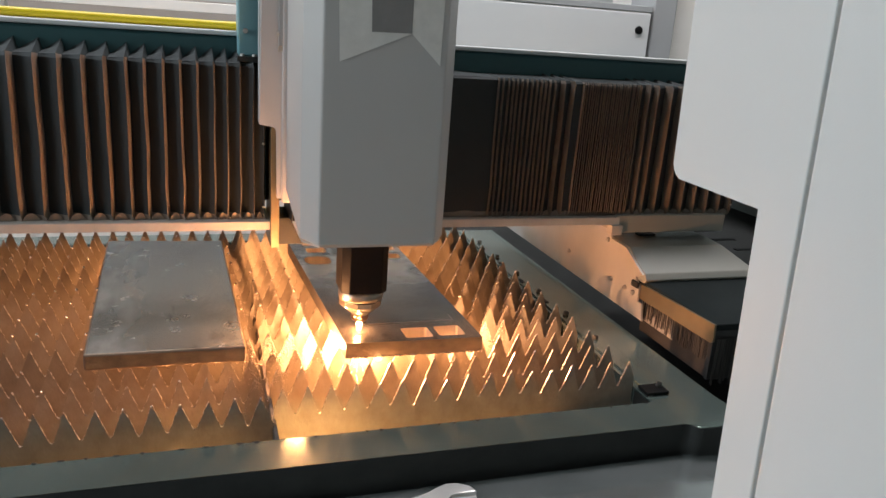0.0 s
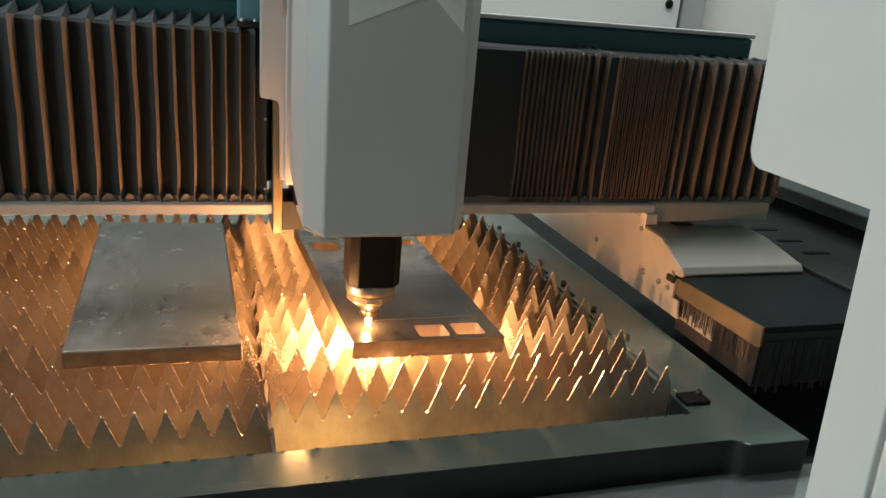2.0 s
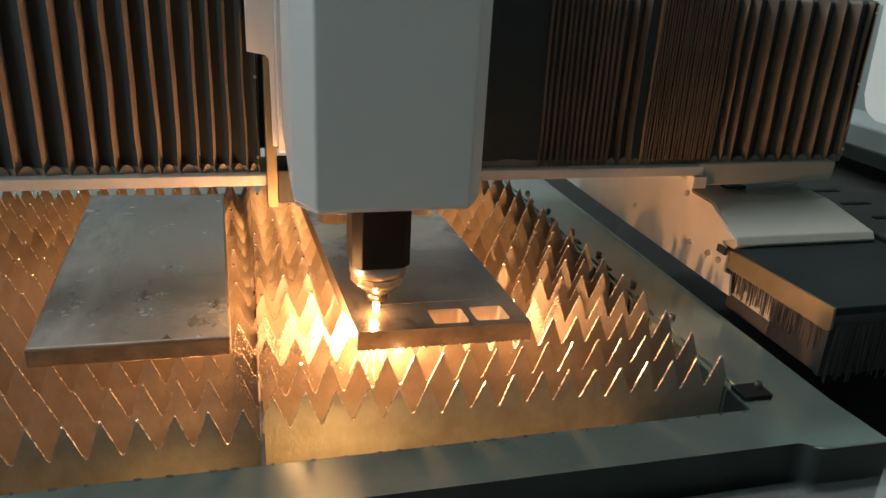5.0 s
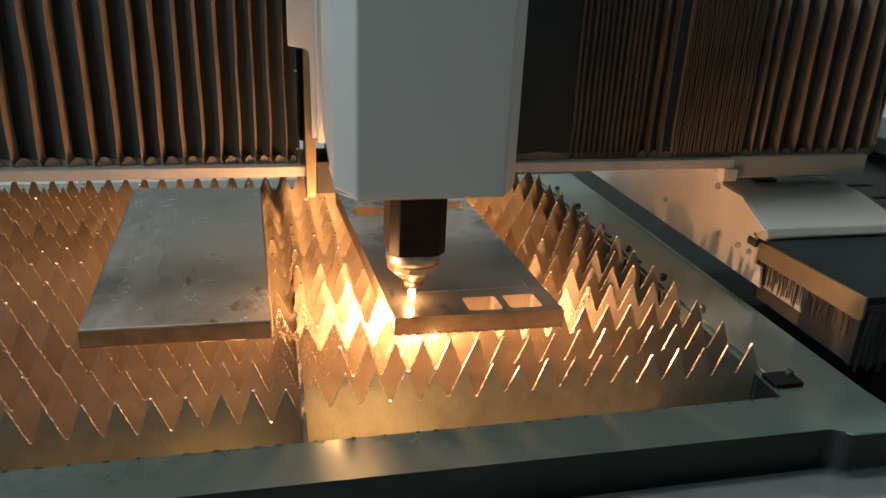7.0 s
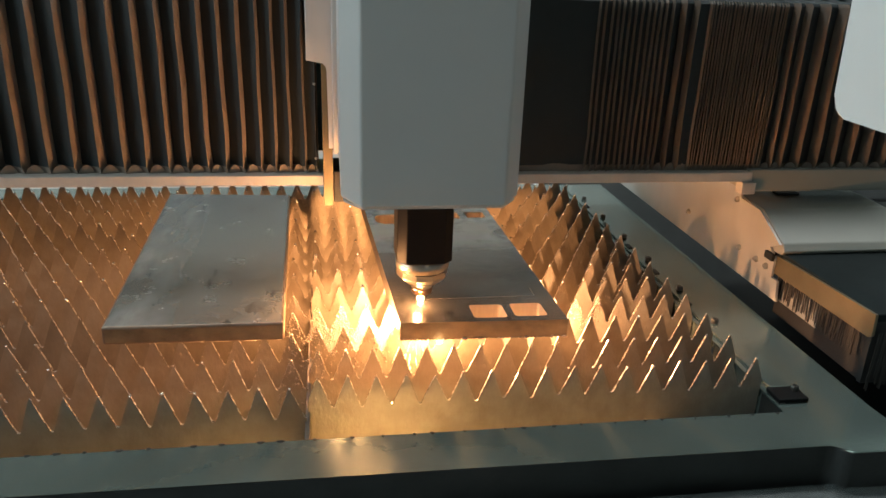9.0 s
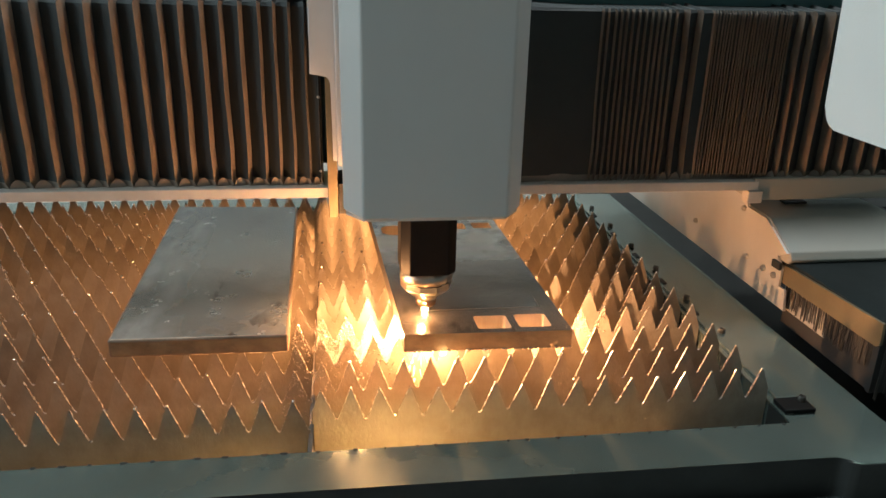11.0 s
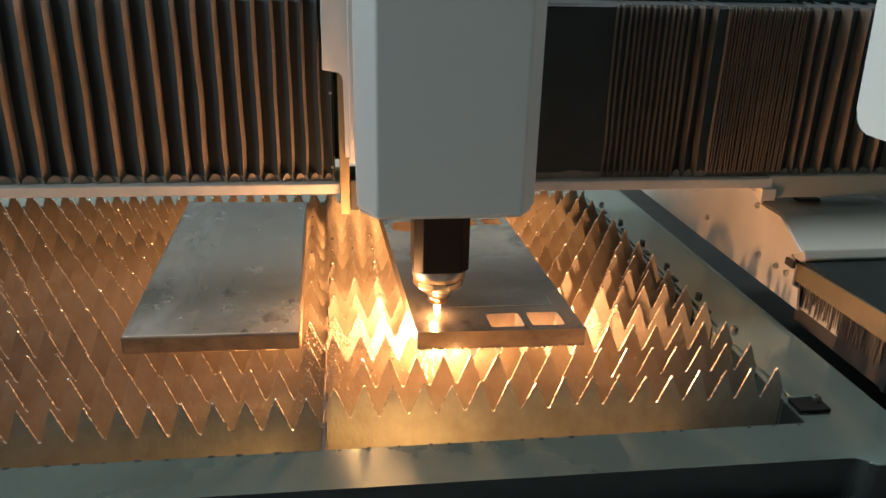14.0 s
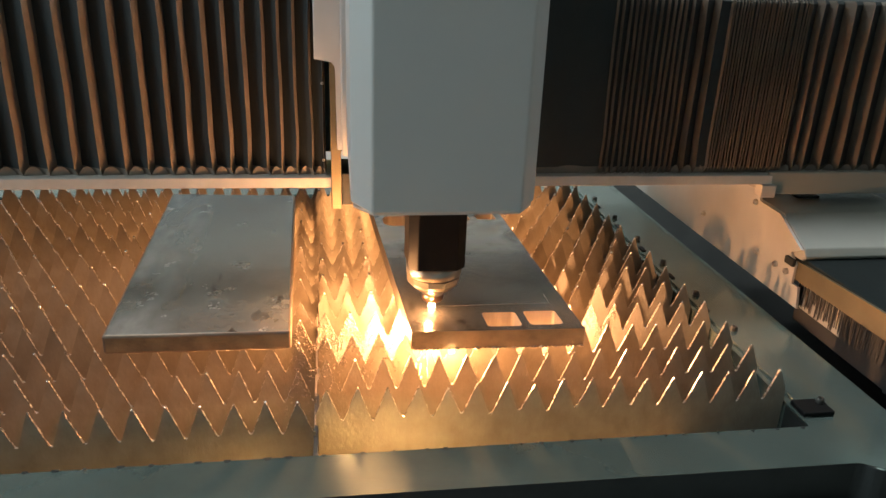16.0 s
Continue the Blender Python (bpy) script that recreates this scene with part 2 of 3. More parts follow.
def thing(name, label, category, group="", kind="", at=(0, 0, 0)):
    ob = tagged(new(name), label, category, group, kind)
    ob.empty_display_size = 0.05
    ob.location = at
    return ob


def box(x0, x1, y0, y1, z0, z1, bevel=0.0, bm=None, seg=2):
    own = bmesh.new()
    vs = [own.verts.new((x, y, z)) for z in (z0, z1) for y in (y0, y1) for x in (x0, x1)]
    for a in ((0, 1, 3, 2), (4, 6, 7, 5), (0, 4, 5, 1), (1, 5, 7, 3), (3, 7, 6, 2), (2, 6, 4, 0)):
        own.faces.new([vs[i] for i in a])
    if bevel:
        bmesh.ops.bevel(own, geom=own.edges[:], offset=bevel, segments=seg, profile=0.5, affect="EDGES")
    if bm is None:
        return own
    join(bm, own)
    return bm


def join(bm, other):
    table = {v: bm.verts.new(v.co) for v in other.verts}
    for f in other.faces:
        nf = bm.faces.new([table[v] for v in f.verts])
        nf.material_index, nf.smooth = f.material_index, f.smooth
    other.free()


def prism(points, axis, a, b, bevel=0.0):
    """A closed outline of (u, v), drawn out along the axis from a to b."""
    bm = bmesh.new()

    def at(u, v, w):
        return {"x": (w, u, v), "y": (u, w, v), "z": (u, v, w)}[axis]
    lo = [bm.verts.new(at(u, v, a)) for u, v in points]
    hi = [bm.verts.new(at(u, v, b)) for u, v in points]
    bm.faces.new(lo), bm.faces.new(hi)
    for i in range(len(points)):
        j = (i + 1) % len(points)
        bm.faces.new((lo[i], lo[j], hi[j], hi[i]))
    if bevel:
        bmesh.ops.bevel(bm, geom=bm.edges[:], offset=bevel, segments=2, profile=0.5, affect="EDGES")
    return bm


def lathe(profile, centre=(0, 0), sides=36, sharp=True):
    """Rings of (radius, z) round an upright axis."""
    bm = bmesh.new()
    rings = []
    for r, z in profile:
        rings.append([bm.verts.new((centre[0] + r * math.cos(2 * math.pi * k / sides), centre[1] + r * math.sin(2 * math.pi * k / sides), z)) for k in range(sides)])
    for a, b in zip(rings, rings[1:]):
        for k in range(sides):
            bm.faces.new((a[k], a[(k + 1) % sides], b[(k + 1) % sides], b[k]))
    bm.faces.new(rings[0]), bm.faces.new(rings[-1])
    return bm


def bolt(name, place, radius, height, parent, toward="z", material=None):
    """A domed hex bolt head."""
    bm = lathe([(radius, 0), (radius, height * 0.6), (radius * 0.8, height), (radius * 0.45, height), (radius * 0.4, height * 0.7)], sides=10)
    turn = {"z": pose(0, 0, 0), "-x": pose(0, 0, 0, 0, -90), "-y": pose(0, 0, 0, 90)}[toward]
    bmesh.ops.transform(bm, matrix=Matrix.Translation(place) @ turn, verts=bm.verts)
    return part(name, bm, material or M_BOLT, parent)


# ---- hall ----
tagged(part("floor", box(-4.2, 4.2, -3.2, 5.6, -0.1, 0.0), M_FLOOR), "worn grey concrete workshop floor", "floor", kind="structure")
tagged(part("ceiling", box(-4.2, 4.2, -3.2, 5.6, 4.2, 4.3), M_HALL), "pale painted workshop ceiling", "ceiling", kind="structure")
wall = box(-4.2, -4.0, -3.2, 5.6, 0.0, 1.5)
box(-4.2, -4.0, -3.2, 5.6, 3.6, 4.2, bm=wall)
box(-4.2, -4.0, -3.2, -0.9, 1.5, 3.6, bm=wall)
box(-4.2, -4.0, 2.7, 5.6, 1.5, 3.6, bm=wall)
tagged(part("wall_west", wall, M_HALL), "pale workshop wall with a wide window opening", "wall", kind="structure")
wall = box(-4.0, 4.0, 5.4, 5.6, 0.0, 2.0)
box(-4.0, 4.0, 5.4, 5.6, 3.5, 4.2, bm=wall)
box(-4.0, -1.5, 5.4, 5.6, 2.0, 3.5, bm=wall)
box(2.7, 4.0, 5.4, 5.6, 2.0, 3.5, bm=wall)
tagged(part("wall_north", wall, M_HALL), "pale workshop wall with a high window opening", "wall", kind="structure")
tagged(part("wall_east", box(4.0, 4.2, -3.2, 5.6, 0.0, 4.2), M_HALL), "pale painted workshop wall", "wall", kind="structure")
tagged(part("wall_south", box(-4.0, 4.0, -3.2, -3.0, 0.0, 4.2), M_HALL), "pale painted workshop wall behind the operator", "wall", kind="structure")

# Unseen fixture, added to go with the overhead fill light.
hl = thing("added_hall_lamp", "unseen white strip lamp, added under the hall ceiling for the fill light", "ceiling light")
part("housing", box(-1.35, 2.35, 1.95, 2.40, 4.06, 4.12, 0.004), M_WHITE, hl)
part("hanger", box(-0.9, -0.88, 2.15, 2.17, 4.12, 4.20), M_GREYP, hl)
part("hanger", box(1.88, 1.90, 2.15, 2.17, 4.12, 4.20), M_GREYP, hl)

# ---- white door jamb of the machine housing, beside the operator ----
jamb = thing("door_frame", "white powder-coated sheet metal jamb of the machine door", "door frame", kind="structure")
R = 0.012
corner = [(0.652 - R + R * math.cos(a), 1.244 + R - R * math.sin(a)) for a in [radians(d) for d in range(0, 91, 15)]]
outline = [(0.487, 0.0), (0.530, 0.0), (0.530, 1.244), *reversed(corner), (0.652, 2.3), (0.487, 2.3)]
for name, bm in (("jamb_panel", prism(outline, "x", 0.450, 0.490, 0.0015)), ("jamb_return", box(0.455, 0.490, 0.482, 0.487, 0.0, 2.3)), ("jamb_post", box(0.448, 0.490, 0.05, 0.482, 0.0, 2.3, 0.003))):
    for v in bm.verts:
        v.co.y += 0.045 * (v.co.z - 1.15)
    part(name, bm, M_WHITE, jamb)

# ---- cutting table ----
table = thing("cutting_table", "steel laser cutting table with rows of pointed support slats", "cutting table")
frame_plan = [(-1.4, 0.914), (0.728, 0.914), (0.735, 0.911), (0.741, 0.900), (0.748, 0.895), (0.846, 0.893), (0.834, 0.985), (0.833, 2.01), (0.716, 2.01), (0.716, 0.9805), (-1.4, 0.9805)]
bm = prism(frame_plan, "z", 0.70, 0.805, 0.003)
bm.normal_update()
# Forward faces get the dark material: the shade on them, painted in.
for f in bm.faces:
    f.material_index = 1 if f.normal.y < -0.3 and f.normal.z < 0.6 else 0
part("table_frame", bm, [M_FRAME, M_DARK], table, "burnished steel frame, its shaded front face coloured dark")
part("side_flange", box(0.724, 0.764, 1.036, 1.99, 0.8045, 0.8085, 0.001), M_FRAME, table)
part("back_beam", box(-1.4, 0.716, 1.935, 2.01, 0.70, 0.806, 0.004), M_FRAME, table)
part("tray_floor", box(-1.4, 0.80, 0.92, 2.01, 0.38, 0.40), M_TRAY, table, "scorched steel catch tray")
part("tray_front", box(-1.4, 0.80, 0.955, 0.978, 0.40, 0.70), M_TRAY, table, "scorched steel tray wall")
part("tray_side", box(0.722, 0.745, 0.978, 1.96, 0.40, 0.70), M_TRAY, table, "scorched steel tray wall")
part("tray_back", box(-1.4, 0.722, 1.96, 1.99, 0.40, 0.70), M_TRAY, table, "scorched steel tray wall")
# Added blocker: keeps the spark light off the slats near the right end.
part("tray_shade_rib", box(0.588, 0.592, 0.979, 1.955, 0.40, 0.757), M_TRAY, table, "unseen upright rib, added in the tray to shade the right slat ends")
part("tray_end", box(-1.40, -1.38, 0.978, 1.935, 0.40, 0.80), M_TRAY, table, "scorched steel tray wall")
bm = prism([(0.985, 0.401), (1.16, 0.401), (1.16, 0.765), (1.75, 0.765), (1.75, 0.401), (1.93, 0.401), (1.93, 0.803), (0.985, 0.803)], "x", 0.116, 0.121)
part("partition", bm, M_TRAY, table, "upright steel plate that divides the tray")
# slag that has dripped over the inner edge of the front beam
bm = bmesh.new()
rnd = random.Random(5)
for k in range(56):
    x = 0.70 - 0.0356 * k + rnd.uniform(-0.009, 0.009)
    w = rnd.uniform(0.0012, 0.003) if x > 0.11 else rnd.uniform(0.0015, 0.0045)
    lip = rnd.uniform(0.0, 0.0012)
    join(bm, prism([(x - w, 0.9835), (x - w * 0.7, 0.9798 - lip * 0.5), (x + w * rnd.uniform(-0.3, 0.3), 0.9792 - lip), (x + w * 0.8, 0.9798 - lip * 0.4), (x + w, 0.9835)], "z", 0.797, 0.8053))
tagged(part("slag_trim", bm, M_DARK, table), kind="stuff")
# Added dark plate, stands in for the shade in the frame corner.
part("corner_blocker", box(0.7145, 0.7165, 0.9805, 1.036, 0.72, 0.800), M_DARK, table, "thin dark plate added in the frame corner against a lit gap")
br = part("corner_bracket", box(0.716, 0.758, 1.001, 1.032, 0.8055, 0.8115, 0.0015), M_BLACK, table, "small black angle bracket")
part("bracket_leg", box(0.718, 0.728, 1.002, 1.028, 0.770, 0.8055, 0.001), M_LIP, br)
bolt("bracket_bolt", (0.750, 1.022, 0.8115), 0.0052, 0.007, br, "z", M_BOLT_DARK)
for y in (1.226, 1.352, 1.487, 1.612, 1.74, 1.87):
    bolt("flange_bolt", (0.742, y, 0.8085), 0.0058, 0.007, table, "z", M_BOLT_DARK)
for y in (1.29, 1.42, 1.55, 1.68, 1.81):
    part("flange_slot", box(0.728, 0.736, y, y + 0.022, 0.8085, 0.8105, 0.0008), M_DARK, table)


def slat_mesh(seed, phase, x_right, x_left):
    """One long sheet with a saw-toothed top; teeth a little uneven and blunt."""
    rnd = random.Random(seed)
    line, tips = [], []
    for k in range(-1, 53):
        x = 0.700 - 0.0356 * (k + phase)
        h = 0.850 + rnd.uniform(-0.0015, 0.001) - (rnd.uniform(0.002, 0.006) if rnd.random() < 0.08 else 0)
        lean = rnd.uniform(-0.001, 0.001)
        v = 0.8075 + rnd.uniform(-0.0015, 0.002)
        if x_left + 0.002 < x < x_right - 0.002:
            tips.append((x + lean, h))
        line += [(x + 0.0010 + lean, h - 0.0010), (x + 0.0004 + lean, h), (x - 0.0004 + lean, h), (x - 0.0010 + lean, h - 0.0010)]
        line += [(x - 0.0178 + u, v + w) for u, w in ((0.0021, 0.0016), (0.0011, 0.0004), (0.0, 0.0), (-0.0011, 0.0004), (-0.0021, 0.0016))]
    top = []
    for (xa, za), (xb, zb) in zip(line, line[1:]):
        for cut in (x_right, x_left):
            if xa > cut >= xb:
                top.append((cut, za + (zb - za) * (xa - cut) / (xa - xb)))
        if x_left < xb < x_right:
            top.append((xb, zb))
    bm = bmesh.new()
    cols = []
    for x, z in top:
        cols.append([bm.verts.new((x, y, zz)) for y in (-0.0016, 0.0016) for zz in (0.758, z)])
    for a, b in zip(cols, cols[1:]):
        bm.faces.new((a[0], a[1], b[1], b[0])), bm.faces.new((a[2], b[2], b[3], a[3]))
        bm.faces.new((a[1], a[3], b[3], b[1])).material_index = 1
        bm.faces.new((a[0], b[0], b[2], a[2]))
    for c in (cols[0], cols[-1]):
        bm.faces.new((c[0], c[1], c[3], c[2]))
    bmesh.ops.recalc_face_normals(bm, faces=bm.faces)
    mesh = bpy.data.meshes.new("slat")
    bm.to_mesh(mesh)
    bm.free()
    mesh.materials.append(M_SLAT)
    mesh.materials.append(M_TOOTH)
    return mesh, tips


# two sets of slats, one each side of the dividing plate; molten beads on the tips, made bright for glints
beads = bmesh.new()
rnd = random.Random(31)
for k in range(14):
    for y, phase, x_right, x_left in ((1.0434 + 0.0673 * k, 0.035 * (k - 1.2), 0.7135, 0.1188), (1.0235 + 0.0677 * k, 0.06 + 0.048 * (k - 4), 0.1182, -1.30)):
        mesh, tips = slat_mesh(11 + k, phase, x_right, x_left)
        ob = new("slat", mesh)
        ob.parent = table
        ob.location = (0, y, 0)
        for x, z in tips:
            if rnd.random() < (0.85 if k > 3 else 0.3):
                b = bmesh.new()
                bmesh.ops.create_icosphere(b, subdivisions=1, radius=rnd.uniform(0.0018, 0.0028) * (1 if k > 3 else 0.65), matrix=Matrix.Translation((x + rnd.uniform(-0.0006, 0.0006), y - 0.0008, z - 0.0004)))
                join(beads, b)
tagged(part("tip_glint_beads", beads, M_BEAD, table, "tiny molten beads on the tooth tips, coloured bright for their glints", True), kind="stuff")

# slag crust grown on the slats beside the plates
bm = bmesh.new()
rnd = random.Random(8)


def crust(bm, row, x0, x1, count):
    for _ in range(count):
        x = rnd.uniform(x0, x1)
        y = (1.0434 + 0.0673 * row if x > 0.1185 else 1.0235 + 0.0677 * row) - 0.0022
        phase = 0.035 * (row - 1.2) if x > 0.1185 else 0.06 + 0.048 * (row - 4)
        u = abs(((0.700 - x) / 0.0356 - phase + 0.5) % 1 - 0.5) * 2
        top = 0.850 - 0.042 * u
        z = top - abs(rnd.gauss(0, 0.016))
        s = rnd.uniform(0.0005, 0.0015)
        b = bmesh.new()
        bmesh.ops.create_icosphere(b, subdivisions=1, radius=s, matrix=Matrix.Translation((x, y + 0.0006 - rnd.uniform(-0.0003, 0.0006), z)) @ Matrix.Diagonal((rnd.uniform(0.8, 1.5), 0.8, rnd.uniform(0.8, 1.6), 1)))
        join(bm, b)


crust(bm, 3, 0.085, 0.245, 1000)
crust(bm, 2, 0.09, 0.245, 260)
crust(bm, 3, 0.47, 0.560, 560)
crust(bm, 1, 0.08, 0.14, 60)
tagged(part("slag_crust", bm, M_SLAG, table, "grainy sparkling slag stuck to the slat teeth"), kind="stuff")


# ---- steel plates lying on the slats ----
def quad(c, u, v):
    (a, b, d, e) = [Vector(p) for p in c]
    return a.lerp(b, u).lerp(e.lerp(d, u), v)


def plate(name, corners, holes, label, z0=0.8445, z1=0.8705):
    """A thick plate over four plan corners, cut by rectangles (u0, u1, v0, v1, rounding) of its own sides."""
    us, vs = {0.0, 1.0}, {0.0, 1.0}
    for u0, u1, v0, v1, r in holes:
        us |= {u0, u1}
        vs |= {v0, v1}
    us, vs = sorted(us), sorted(vs)
    us = sorted(set(us) | {i / 12 for i in range(13)})
    vs = sorted(set(vs) | {i / 20 for i in range(21)})
    bm = bmesh.new()
    grid = {}

    def vert(i, j, z):
        if (i, j, z) not in grid:
            p = quad(corners, us[i], vs[j])
            grid[i, j, z] = bm.verts.new((p.x, p.y, z))
        return grid[i, j, z]

    def solid(i, j):
        if not (0 <= i < len(us) - 1 and 0 <= j < len(vs) - 1):
            return False
        u, v = (us[i] + us[i + 1]) / 2, (vs[j] + vs[j + 1]) / 2
        return not any(a < u < b and c < v < d for a, b, c, d, _ in holes)
    n, m = len(us) - 1, len(vs) - 1
    for i in range(n):
        for j in range(m):
            if not solid(i, j):
                continue
            bm.faces.new([vert(a, b, z1) for a, b in ((i, j), (i + 1, j), (i + 1, j + 1), (i, j + 1))]).material_index = 0
            bm.faces.new([vert(a, b, z0) for a, b in ((i, j), (i, j + 1), (i + 1, j + 1), (i + 1, j))]).material_index = 1
            for di, dj, e in ((0, -1, ((i, j), (i + 1, j))), (0, 1, ((i, j + 1), (i + 1, j + 1))), (-1, 0, ((i, j), (i, j + 1))), (1, 0, ((i + 1, j), (i + 1, j + 1)))):
                if not solid(i + di, j + dj):
                    inner = 0 <= i + di < n and 0 <= j + dj < m
                    (a, b), (c, d) = e
                    bm.faces.new((vert(a, b, z0), vert(c, d, z0), vert(c, d, z1), vert(a, b, z1))).material_index = 2 if inner else 1
    for u0, u1, v0, v1, r in holes:
        if r:
            for uc, vc, du, dv in ((u0, v0, 1, 1), (u1, v0, -1, 1), (u1, v1, -1, -1), (u0, v1, 1, -1)):
                ru, rv = r * (u1 - u0), r * (u1 - u0) * 0.4
                arc = [(uc, vc)] + [(uc + du * ru * (1 - math.cos(t)), vc + dv * rv * (1 - math.sin(t))) for t in [radians(d) for d in range(0, 91, 18)]]
                lo = [bm.verts.new((*quad(corners, *p), z0)) for p in arc]
                hi = [bm.verts.new((*quad(corners, *p), z1)) for p in arc]
                bm.faces.new(hi).material_index = 0
                for k in range(1, len(arc) - 1):
                    bm.faces.new((lo[k], lo[k + 1], hi[k + 1], hi[k])).material_index = 2
    bmesh.ops.recalc_face_normals(bm, faces=bm.faces)
    ob = part(name, bm, [M_PLATE_CUT if holes else M_PLATE, M_EDGE, M_CUT, M_RIM])
    mod = ob.modifiers.new("worn edges", "BEVEL")
    mod.width, mod.segments, mod.limit_method, mod.angle_limit, mod.material = 0.0036, 3, "ANGLE", radians(50), 3
    return tagged(ob, label, "steel plate", "steel plates on the slats")


P1 = [(-0.143, 1.156), (0.087, 1.152), (0.070, 1.731), (-0.166, 1.746)]
plate("steel_plate", P1, [], "thick uncut mill-scale steel plate lying on the slats")
P2 = [(0.240, 1.139), (0.470, 1.133), (0.452, 1.698), (0.212, 1.703)]


def uv(x0, x1, y0, y1, r=0.0):
    """Sides of a hole in the second plate from its plan."""
    def one(x, y):
        v = (y - 1.137) / 0.564
        left = 0.240 - 0.028 * v
        return (x - left) / 0.232, v
    a, b = one(x0, (y0 + y1) / 2), one(x1, (y0 + y1) / 2)
    return a[0], b[0], (y0 - 1.137) / 0.564, (y1 - 1.137) / 0.564, r


HOLES = [uv(0.342, 0.389, 1.148, 1.189, 0.12), uv(0.400, 0.446, 1.1505, 1.191, 0.12),
         uv(0.232, 0.285, 1.540, 1.594, 0.35), uv(0.303, 0.338, 1.566, 1.599, 0.1), uv(0.353, 0.388, 1.569, 1.602, 0.1), uv(0.401, 0.436, 1.572, 1.605, 0.1),
         uv(0.244, 0.285, 1.623, 1.655, 0.1), uv(0.354, 0.391, 1.629, 1.662, 0.1), uv(0.402, 0.436, 1.631, 1.662, 0.1),
         uv(0.240, 0.287, 1.672, 1.692, 0.1), uv(0.299, 0.339, 1.672, 1.692, 0.1), uv(0.351, 0.389, 1.674, 1.692, 0.1), uv(0.400, 0.434, 1.674, 1.692, 0.1)]
p2 = plate("steel_plate", P2, HOLES, "thick mill-scale steel plate with square cut-outs at both ends")
# beads of slag hanging along the lower front edge
bm = bmesh.new()
rnd = random.Random(77)
for k in range(34):
    x = 0.243 + 0.226 * k / 33 + rnd.uniform(-0.003, 0.003)
    b = bmesh.new()
    bmesh.ops.create_icosphere(b, subdivisions=1, radius=rnd.uniform(0.0008, 0.0022), matrix=Matrix.Translation((x, 1.1385 - 0.026 * (x - 0.24), 0.8450)) @ Matrix.Diagonal((rnd.uniform(1, 2.2), 1, rnd.uniform(0.7, 1.3), 1)))
    join(bm, b)
tagged(part("edge_slag", bm, M_SLAG, p2, "slag beads along the lower edge", True), kind="stuff")
# cut line with its pierced start, and the loose slug left in one opening
bm = box(0.275, 0.443, 1.2115, 1.2121, 0.8706, 0.8710)
box(0.4424, 0.4430, 1.2121, 1.2400, 0.8706, 0.8710, bm=bm)
part("kerf", bm, M_KERF, p2, "thin bright cut line")
part("scorched_strip", prism([(0.30, 1.612), (0.344, 1.614), (0.343, 1.664), (0.299, 1.662)], "z", 0.8706, 0.8714), M_SCAR, p2, "pale loose cut-out left in the plate")

# ---- gantry ----
GY = 0.012
gantry = thing("gantry_beam", "teal painted gantry beam that spans the cutting table", "gantry")
part("beam", box(-1.9, 1.05, 1.43 + GY, 1.64 + GY, 1.03, 1.322, 0.006), M_TEAL, gantry)
# Added out of view, so that the steel plates reflect something dark.
part("mirrored_dark_box", box(-1.9, 0.845, 1.655 + GY, 1.87, 1.10, 1.18, 0.004), M_DARK, gantry, "unseen dark box added behind the beam for the plates to mirror")
part("top_strip", box(-1.9, 1.05, 1.425 + GY, 1.470 + GY, 1.322, 1.330, 0.002), M_WHITE, gantry, "thin pale sealing strip along the beam")
part("lower_rail", prism([(1.350 + GY, 0.997), (1.44 + GY, 0.997), (1.44 + GY, 1.016), (1.356 + GY, 1.014), (1.351 + GY, 1.012)], "x", -1.9, 0.845, 0.001), M_LIP, gantry, "ground steel rail under the bellows")
part("rail_end", box(0.838, 1.105, 1.352 + GY, 1.44 + GY, 0.979, 1.017, 0.003), M_HOOD, gantry, "cream rail end block")
part("rail_clip", box(0.826, 0.852, 1.345 + GY, 1.365 + GY, 0.976, 0.997, 0.002), M_LIP, gantry)
hose = bpy.data.curves.new("yellow_hose", "CURVE")
hose.materials.append(M_YELLOW)
hose.dimensions, hose.bevel_depth, hose.bevel_resolution = "3D", 0.0075, 5
sp = hose.splines.new("NURBS")
pts = [(-1.9, 1.46, 1.3385), (-1.0, 1.455, 1.3385), (-0.5, 1.45, 1.3385), (-0.1, 1.455, 1.338), (0.1, 1.47, 1.3375), (0.22, 1.472, 1.3375), (0.30, 1.474, 1.3375)]
sp.points.add(len(pts) - 1)
for q, c in zip(sp.points, pts):
    q.co = (c[0], c[1] + GY, c[2], 1)
sp.use_endpoint_u = True
tagged(new("yellow_hose", hose), "yellow rubber hose lying along the gantry beam", "hose")


